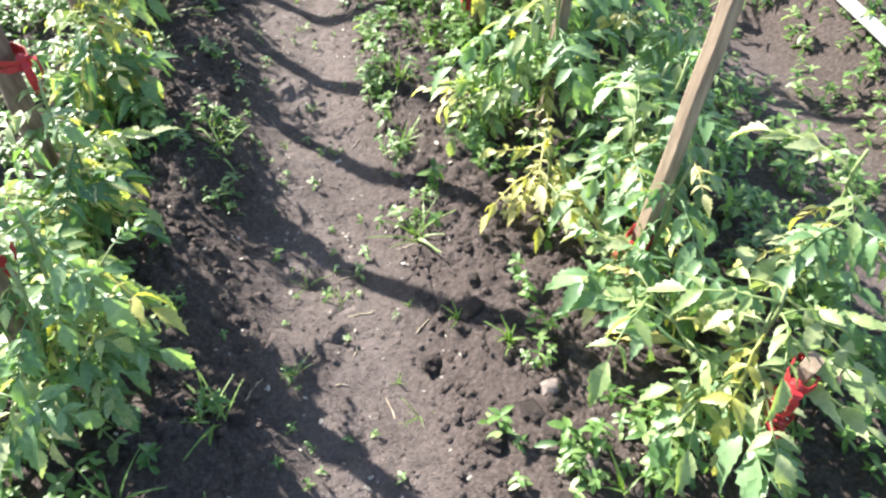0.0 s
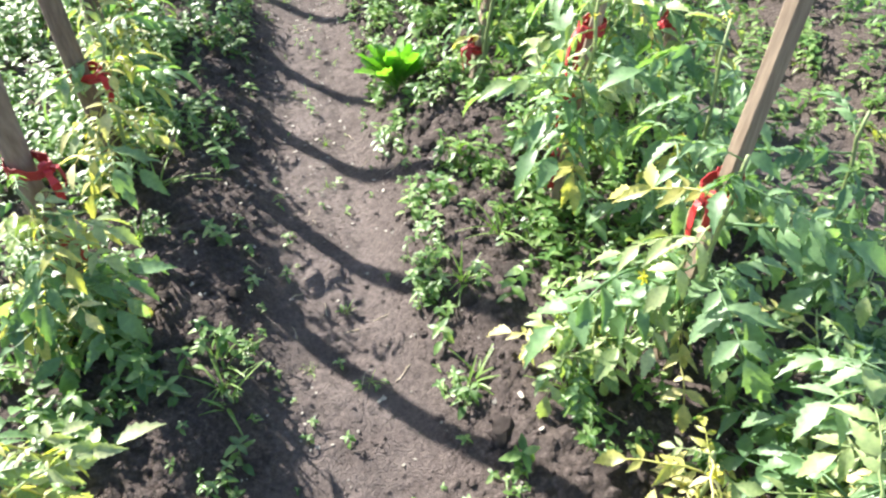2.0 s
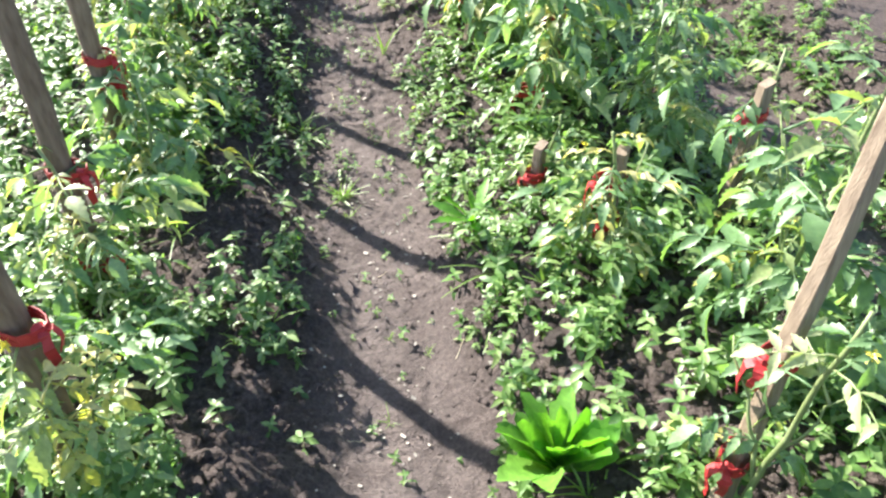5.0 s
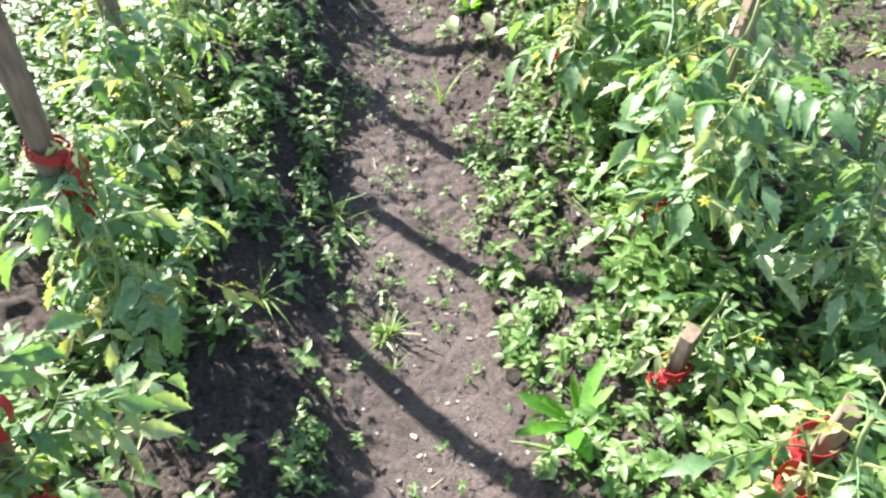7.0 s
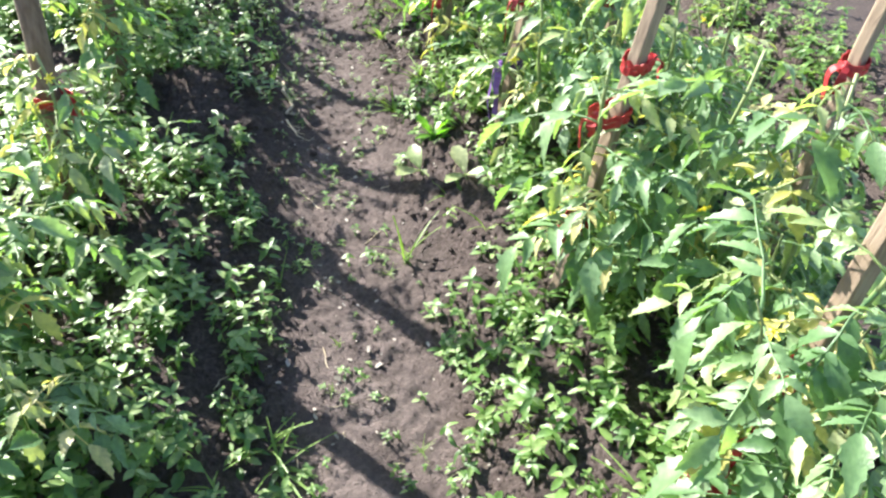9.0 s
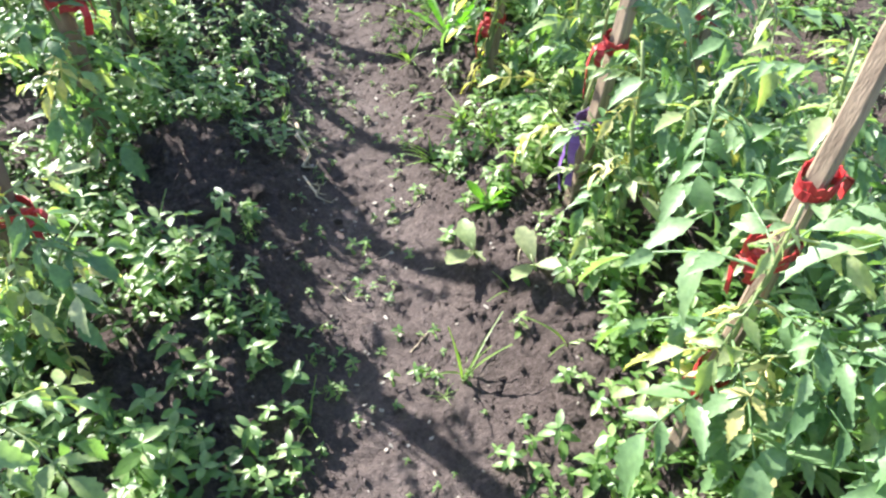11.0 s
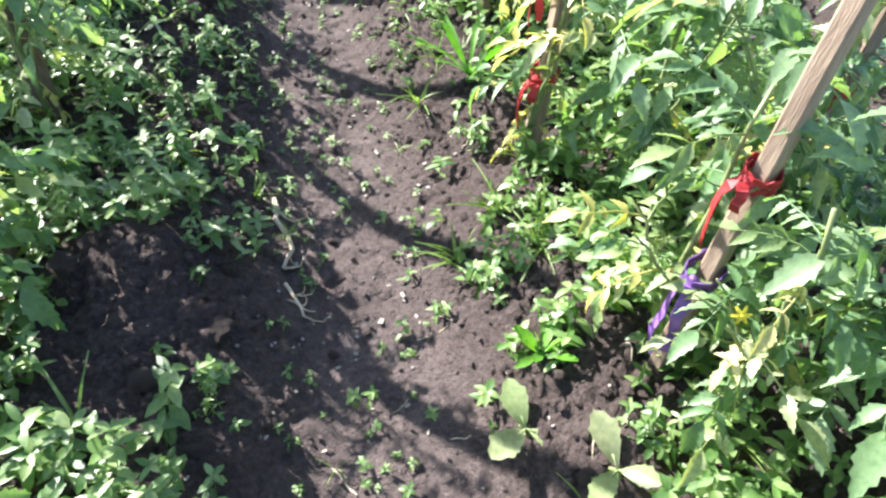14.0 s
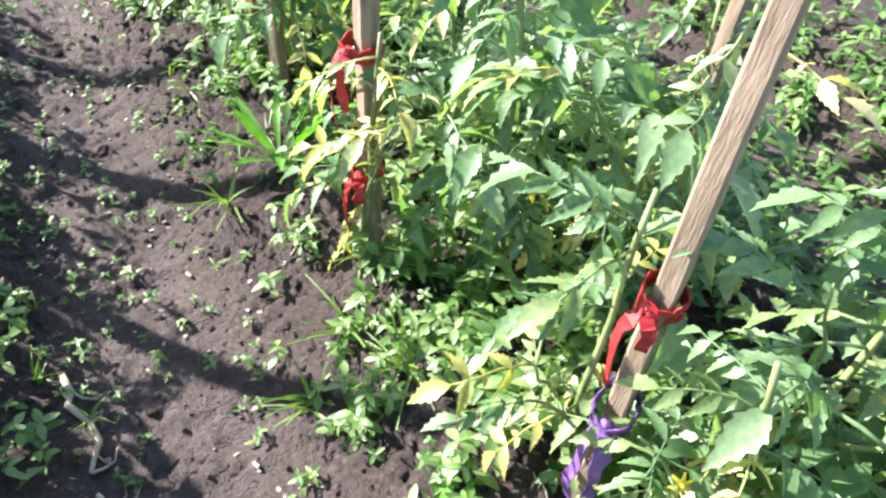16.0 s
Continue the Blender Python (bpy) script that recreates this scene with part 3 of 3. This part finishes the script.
def weed_thing(seed, height, pairs, size):
    """A single weed: a thin stem and its leaves, pair over pair."""
    rng = random.Random(seed)
    top = new("weed")
    tagged(top, "small broad-leaved green weed growing out of the soil", "weed", "weeds")
    buf = Buf()
    pts = [Vector((0.15 * height * math.sin(seed + 3 * i / 4) * i / 4, 0.15 * height * math.cos(seed * 2 + 2 * i / 4) * i / 4, -0.01 + (height + 0.01) * i / 4)) for i in range(5)]
    tube(buf, pts, [0.0022 - 0.0003 * i for i in range(5)], 4)
    part("stem", buf.mesh("stem", STEM), top)
    for k in range(pairs):
        u = (k + 1) / pairs
        p = pts[min(4, round(u * 4))]
        s = size * (0.65 + 0.5 * math.sin(math.pi * (0.2 + 0.65 * u))) * rng.uniform(0.85, 1.1)
        for side in range(2 if k < pairs - 1 else 3):
            a = 90 * (k % 2) + (180 if k < pairs - 1 else 120) * side + rng.uniform(-20, 20) + seed * 31
            part("leaf", rng.choice(WEED_LEAVES), top, Matrix.Translation(p) @ pose(0, 0, 0, rng.uniform(-15, 30), rng.uniform(-12, 12), a) @ Matrix.Diagonal((s, s, s, 1)))
    return top


def grass_thing(seed, n, length):
    """A tuft of arching blades."""
    rng = random.Random(seed)
    top = new("grass_tuft")
    tagged(top, "small tuft of green grass blades at the path's edge", "grass tuft", "grass tufts")
    for i in range(n):
        buf = Buf()
        blade(buf, Matrix.Identity(4), length * rng.uniform(0.5, 1.1), 0.008 * rng.uniform(0.8, 1.4), rng, 5, 0, 0.5, rng.uniform(0.2, 0.7), 0.3)
        part("blade", buf.mesh("blade", GRASS), top, pose(rng.uniform(-0.015, 0.015), rng.uniform(-0.015, 0.015), -0.005, rng.uniform(25, 80), 0, rng.uniform(0, 360)))
    return top


# patches of open soil in the beds: x, y and half sizes
BARE = [(-0.47, 1.5, 0.24, 0.75), (-0.48, 2.9, 0.22, 0.55), (-0.48, 3.9, 0.14, 0.25), (-0.5, 5.0, 0.2, 0.42), (-0.55, 7.05, 0.2, 0.2), (-0.5, 8.2, 0.2, 0.35),
        (0.55, 1.25, 0.3, 0.5), (0.42, 2.2, 0.14, 0.4), (0.48, 3.1, 0.2, 0.2), (0.36, 6.25, 0.15, 0.28), (0.34, 7.65, 0.2, 0.4), (0.95, 6.6, 0.25, 0.4), (0.42, 5.2, 0.12, 0.25)]


def weed_density(x, y):
    """How thickly weeds stand: bare path, open soil near the start, a carpet further on."""
    bare = 1.0
    for bx, by, rx, ry in BARE:
        r = ((x - bx) / rx) ** 2 + ((y - by) / ry) ** 2
        if r < 1:
            bare = 0.2
    patch = noise.noise((x * 2.2, y * 2.2, 11)) * (0.5 if x > 0 else 0.75) + noise.noise((x * 6, y * 6, 4)) * 0.35
    grown = smooth(1.5, 3.8, y)
    if -0.3 < x < 0.2:
        d = 0.1 + 0.22 * smooth(4.2, 5.6, y)
    elif x >= 0.2:
        d = (0.28 + 0.85 * grown) * smooth(0.15, 0.32, x)
        if 1.5 < x < 2.2:
            d = 0.3
        elif x > 1.2:
            d = 0.65
        if 3.9 < y < 6 and x < 0.8:
            d *= 1.35
        if y > 6.0 and 0.2 < x < 0.5:
            d *= 0.7
    else:
        d = (0.36 + 0.42 * grown) * smooth(-0.2, -0.42, x) + 0.45 * smooth(-0.5, -0.72, x)
        if 7.15 < y < 7.8 and x > -0.5:
            d = 0.9
        if 6.75 < y < 7.15 and -0.75 < x < -0.3:
            d *= 0.25
    return max(0, bare * d * (1 + 2.5 * patch))


def scatter_weeds():
    rng = random.Random(77)
    single, mass, made = 0, Buf(), {}
    spots = []
    while len(spots) < 11000:
        x, y = rng.uniform(-2.1, 2.8), rng.uniform(-0.6, 11)
        fade = smooth(-2.1, -1.3, x) * smooth(2.8, 2.1, x) * smooth(-0.6, 0.1, y) * smooth(11, 9.6, y)
        if rng.random() < weed_density(x, y) * fade:
            spots.append((x, y))
    for x, y in spots:
        tall = smooth(0.2, 0.7, abs(x)) * (0.55 + 0.45 * smooth(2, 4.5, y))
        k = min(11, int(rng.random() ** 1.2 * (2 + 4 * tall + 0.5))) + (6 if rng.random() < 0.5 else 0)
        k = min(11, k)
        s = rng.uniform(0.6, 1.12) * (0.5 if -0.28 < x < 0.2 else 1)
        m = pose(x, y, ground_z(x, y), rng.uniform(-14, 14), rng.uniform(-14, 14), rng.uniform(0, 360)) @ Matrix.Diagonal((s, s, s, 1))
        if 0.24 < abs(x) < 1.1 and rng.random() < 0.13:
            k = 12 + rng.randrange(4)
        if k < 12 and single < 280 and -0.62 < x < 0.6 and 0.3 < y < 9:
            if rng.random() < 0.12:
                single += 1
                if k not in made:
                    made[k] = weed_thing(k + 1, (0.04, 0.06, 0.09, 0.12, 0.16, 0.2)[k % 6], (2, 3, 3, 4, 5, 5)[k % 6], (0.034, 0.04, 0.044, 0.048, 0.05, 0.052)[k % 6])
                    made[k].matrix_basis = m
                else:
                    ob = copy_thing(made[k], pose(0, 0, 0))
                    ob.matrix_basis = m
                continue
        mass.add([m @ Vector(v) for v in WEEDS[k].v], WEEDS[k].f)
    tagged(new("weed_carpet", mass.mesh("weed_carpet", WEED_STUFF, True)), "dense carpet of small green broad-leaved weeds over the beds", "weeds", kind="stuff")


scatter_weeds()


def scatter_grass():
    rng = random.Random(31)
    n, made = 0, {}
    while n < 120:
        x, y = rng.choice((rng.gauss(0.33, 0.12), rng.gauss(-0.42, 0.15), rng.uniform(-0.3, 0.3), rng.uniform(0.4, 1.1))), rng.uniform(0.4, 9.4)
        k = rng.randrange(8)
        s = rng.uniform(0.6, 1.1) * (0.45 if -0.25 < x < 0.2 else 1)
        if k not in made:
            ob = made[k] = grass_thing(70 + k, 7 + k % 3 * 2, (0.09, 0.12, 0.15, 0.18)[k % 4])
        else:
            ob = copy_thing(made[k], pose(0, 0, 0))
        ob.matrix_basis = pose(x, y, ground_z(x, y), 0, 0, rng.uniform(0, 360)) @ Matrix.Diagonal((s, s, s, 1))
        n += 1


scatter_grass()
for i, (x, y, n, l) in enumerate(((0.16, 6.25, 7, 0.2), (-0.13, 5.06, 22, 0.11), (0.24, 7.15, 16, 0.13), (0.36, 7.22, 14, 0.16), (0.27, 7.81, 12, 0.15), (0.43, 7.05, 14, 0.15), (0.31, 2.09, 16, 0.1), (0.36, 2.4, 18, 0.1), (0.27, 1.65, 9, 0.07), (0.31, 4.51, 9, 0.17))):
    tuft = grass_thing(500 + i, n, l)
    tuft.location = (x, y, ground_z(x, y))


def dock_plant(x, y, seed, n, length, width=0.32, label="", name="dock_plant", mat=None, lift_by=0):
    """A rosette of long upright leaves."""
    rng = random.Random(seed)
    top = new(name)
    top.location = (x, y, ground_z(x, y))
    tagged(top, label, "leafy plant")
    for i in range(n):
        buf = Buf()
        l = length * rng.uniform(0.7, 1.1)
        w = l * width * rng.uniform(0.85, 1.1)
        tube(buf, [(0, -0.02, 0), (0, l * 0.12, 0), (0, l * 0.3, -0.01 * l)], [0.004, 0.0035, 0.002], 5)
        blade(buf, Matrix.Translation((0, l * 0.08, 0)), l, w, rng, 11, 0.16, rng.uniform(0.1, 0.4), rng.uniform(0.1, 0.45), 0.62, 2.2)
        part("leaf", buf.mesh("leaf", mat or DOCK, True), top, pose(0, 0, 0.015, min(84, rng.uniform(25, 72) + lift_by), rng.uniform(-25, 25), 360 / n * i + rng.uniform(-20, 20)))
    return top


BRIGHT = "bright green rosette of long upright leaves beside the path"
dock_plant(0.325, 3.58, 3, 26, 0.2, 0.4, BRIGHT, lift_by=30)
dock_plant(0.32, 4.58, 4, 9, 0.15, 0.3, BRIGHT)
dock_plant(0.27, 6.61, 5, 3, 0.105, 0.66, "young plant with broad oval pale green leaves", mat=PALE_LEAF, lift_by=-18)
dock_plant(0.40, 6.45, 6, 3, 0.11, 0.58, "young plant with broad oval pale green leaves", mat=PALE_LEAF, lift_by=-18)
dock_plant(0.34, 6.75, 8, 8, 0.1, 0.35, "young plant with pointed green leaves")
dock_plant(0.42, 7.75, 7, 12, 0.24, 0.14, "clump of narrow upright green leaves")


# ---- clods, stones and litter ----
def lump_mesh(name, seed, mat, sub=2, rough=0.35):
    bm = bmesh.new()
    bmesh.ops.create_icosphere(bm, subdivisions=sub, radius=1)
    for v in bm.verts:
        v.co *= 1 + rough * noise.noise(v.co * 1.3 + Vector((seed, 0, 0))) + 0.5 * rough * noise.noise(v.co * 3.1 + Vector((0, seed, 0)))
        v.co.z *= 0.68
    me = bpy.data.meshes.new(name)
    bm.to_mesh(me)
    bm.free()
    me.materials.append(mat)
    return me


CLODS = [lump_mesh("soil_clod", 3.7 * i, CLOD, 2, 0.5) for i in range(6)]


def scatter_clods():
    rng = random.Random(91)
    for i in range(240):
        x = rng.choice((rng.uniform(0.22, 0.75), rng.uniform(-0.75, -0.3), rng.uniform(0.3, 0.6)))
        y = rng.uniform(0.2, 9)
        s = rng.choice((0.01, 0.013, 0.016, 0.022, 0.03)) * rng.uniform(0.8, 1.2)
        ob = new("soil_clod", rng.choice(CLODS))
        ob.matrix_basis = pose(x, y, ground_z(x, y) + s * 0.25, rng.uniform(-20, 20), rng.uniform(-20, 20), rng.uniform(0, 360)) @ Matrix.Diagonal((s, s * rng.uniform(0.7, 1.2), s, 1))
        tagged(ob, "rough crumbly clod of dark brown soil", "soil clod", "soil clods")
    for i in range(70):
        x, y = rng.uniform(-0.3, 0.3), 6.9 + 2.2 * rng.random() ** 0.8
        s = rng.uniform(0.007, 0.018)
        ob = new("soil_clod", rng.choice(CLODS))
        ob.matrix_basis = pose(x, y, ground_z(x, y) + s * 0.25, rng.uniform(-20, 20), 0, rng.uniform(0, 360)) @ Matrix.Diagonal((s, s * 0.8, s, 1))
        tagged(ob, "small dark clod of soil lying on the path", "soil clod", "soil clods")
    small = [lump_mesh("crumb", 1.9 * i, CLOD, 1, 0.5) for i in range(4)]
    data = [([v.co.copy() for v in me.vertices], [tuple(p.vertices) for p in me.polygons]) for me in small]
    buf = Buf()
    for i in range(26000):
        x, y = rng.uniform(-1.0, 1.3), rng.uniform(0, 9.6)
        onpath = -0.25 < x < 0.2
        if onpath and rng.random() < 0.5 - 0.4 * smooth(4.5, 6.5, y):
            continue
        s = rng.choice((0.003, 0.004, 0.006, 0.008, 0.011, 0.015)) * rng.uniform(0.7, 1.2) * (0.5 if onpath else 1)
        m = pose(x, y, ground_z(x, y) + s * 0.2, 0, 0, rng.uniform(0, 360)) @ Matrix.Diagonal((s, s, s, 1))
        vs, fs = data[i % 4]
        buf.add([m @ v for v in vs], fs)
    tagged(new("soil_crumbs", buf.mesh("soil_crumbs", SOIL)), "scattered dark soil crumbs over path and beds", "soil", kind="stuff")
    for me in small:
        bpy.data.meshes.remove(me)


scatter_clods()


def stone(x, y, s, seed):
    ob = new("stone", lump_mesh("stone", seed, STONE, 3, 0.25))
    ob.matrix_basis = pose(x, y, ground_z(x, y) + s * 0.3, 0, 0, seed * 40) @ Matrix.Diagonal((s, s * 0.85, s * 0.9, 1))
    tagged(ob, "rounded reddish-brown stone lying on the soil", "stone", "stones")


stone(0.53, 0.72, 0.034, 2)
stone(0.5, 0.94, 0.03, 5)


def litter():
    """Pale chips, straws and dry twigs on the path."""
    rng = random.Random(19)
    chips = Buf()
    for i in range(800):
        x, y = rng.gauss(-0.02, 0.28), rng.uniform(0.2, 9.3)
        s = rng.uniform(0.0018, 0.005) * (1.5 if i % 9 == 0 else 1)
        m = pose(x, y, ground_z(x, y) + 0.002, rng.uniform(-25, 25), rng.uniform(-25, 25), rng.uniform(0, 360))
        k = rng.uniform(0.8, 2.2)
        vs = [(-s, -s * k, 0), (s, -s * k * 0.8, 0), (s * 0.9, s * k, 0), (-s * 0.7, s * k * 0.9, 0)]
        vs = vs + [(a, b, 0.0022) for a, b, c in vs]
        chips.add([m @ Vector(v) for v in vs], [(3, 2, 1, 0), (4, 5, 6, 7), (0, 1, 5, 4), (1, 2, 6, 5), (2, 3, 7, 6), (3, 0, 4, 7)])
    tagged(new("pale_chips", chips.mesh("pale_chips", CHIP)), "tiny pale chips and petals strewn over the path", "litter", kind="stuff")
    for i in range(90):
        x, y = rng.gauss(0.0, 0.25), rng.uniform(0.3, 9.2)
        a, l = rng.uniform(0, 6.28), rng.uniform(0.02, 0.09)
        buf = Buf()
        pts = []
        for k in range(5):
            px, py = l * (k / 4 - 0.5) * math.cos(a) + rng.uniform(-0.003, 0.003), l * (k / 4 - 0.5) * math.sin(a) + rng.uniform(-0.003, 0.003)
            pts.append((px, py, ground_z(x + px, y + py) - ground_z(x, y) + 0.002))
        tube(buf, pts, [0.0012 + 0.0008 * (k % 2) for k in range(5)], 5)
        ob = new("straw", buf.mesh("straw", STRAW))
        ob.location = (x, y, ground_z(x, y))
        tagged(ob, "short dry pale straw lying on the soil", "straw", "straws")


litter()


def dry_root(x, y, pts, r, label):
    """A pulled-up weed: pale crooked stem with side rootlets."""
    top = new("dry_weed_stalk")
    top.location = (x, y, ground_z(x, y))
    tagged(top, label, "dry stalk")
    rng = random.Random(4)

    def lay(p):
        return Vector((p[0], p[1], ground_z(x + p[0], y + p[1]) - ground_z(x, y) + r + rng.uniform(0, 0.006)))
    buf = Buf()
    tube(buf, [lay(p) for p in pts], [r * (1 - 0.5 * i / len(pts)) for i in range(len(pts))], 6)
    part("stalk", buf.mesh("stalk", STRAW, True), top)
    for i in range(6):
        p = Vector((*pts[rng.randrange(1, len(pts))], 0))
        a, l = rng.uniform(0, 6.28), rng.uniform(0.03, 0.08)
        buf = Buf()
        tube(buf, [lay((p.x + math.cos(a + 0.3 * k) * l * k / 3, p.y + math.sin(a + 0.3 * k) * l * k / 3)) for k in range(4)], [r * 0.5, r * 0.4, r * 0.3, r * 0.15], 5)
        part("rootlet", buf.mesh("rootlet", STRAW, True), top)


dry_root(-0.22, 7.36, [(-0.01, 0.14), (0.0, 0.09), (-0.01, 0.05), (0.02, 0.0), (0.03, -0.05), (0.01, -0.09), (0.0, -0.12)], 0.009, "pale crooked pulled-up weed stalk with rootlets on path")
dry_root(-0.22, 7.14, [(0.0, 0.05), (0.02, 0.01), (0.035, -0.03), (0.04, -0.06)], 0.006, "pale bent dry stalk lying on the path")


def white_pipe():
    buf = Buf()
    z = max(ground_z(2.42, 2.75), ground_z(2.22, 1.3), ground_z(2.32, 2.0)) + 0.026
    tube(buf, [(2.42, 2.75, z), (2.38, 2.45, z), (2.32, 2.0, z), (2.22, 1.3, z)], [0.026] * 4, 14)
    tagged(new("plastic_pipe", buf.mesh("plastic_pipe", WHITE, True)), "white plastic pipe lying on the soil between beds", "pipe")


white_pipe()
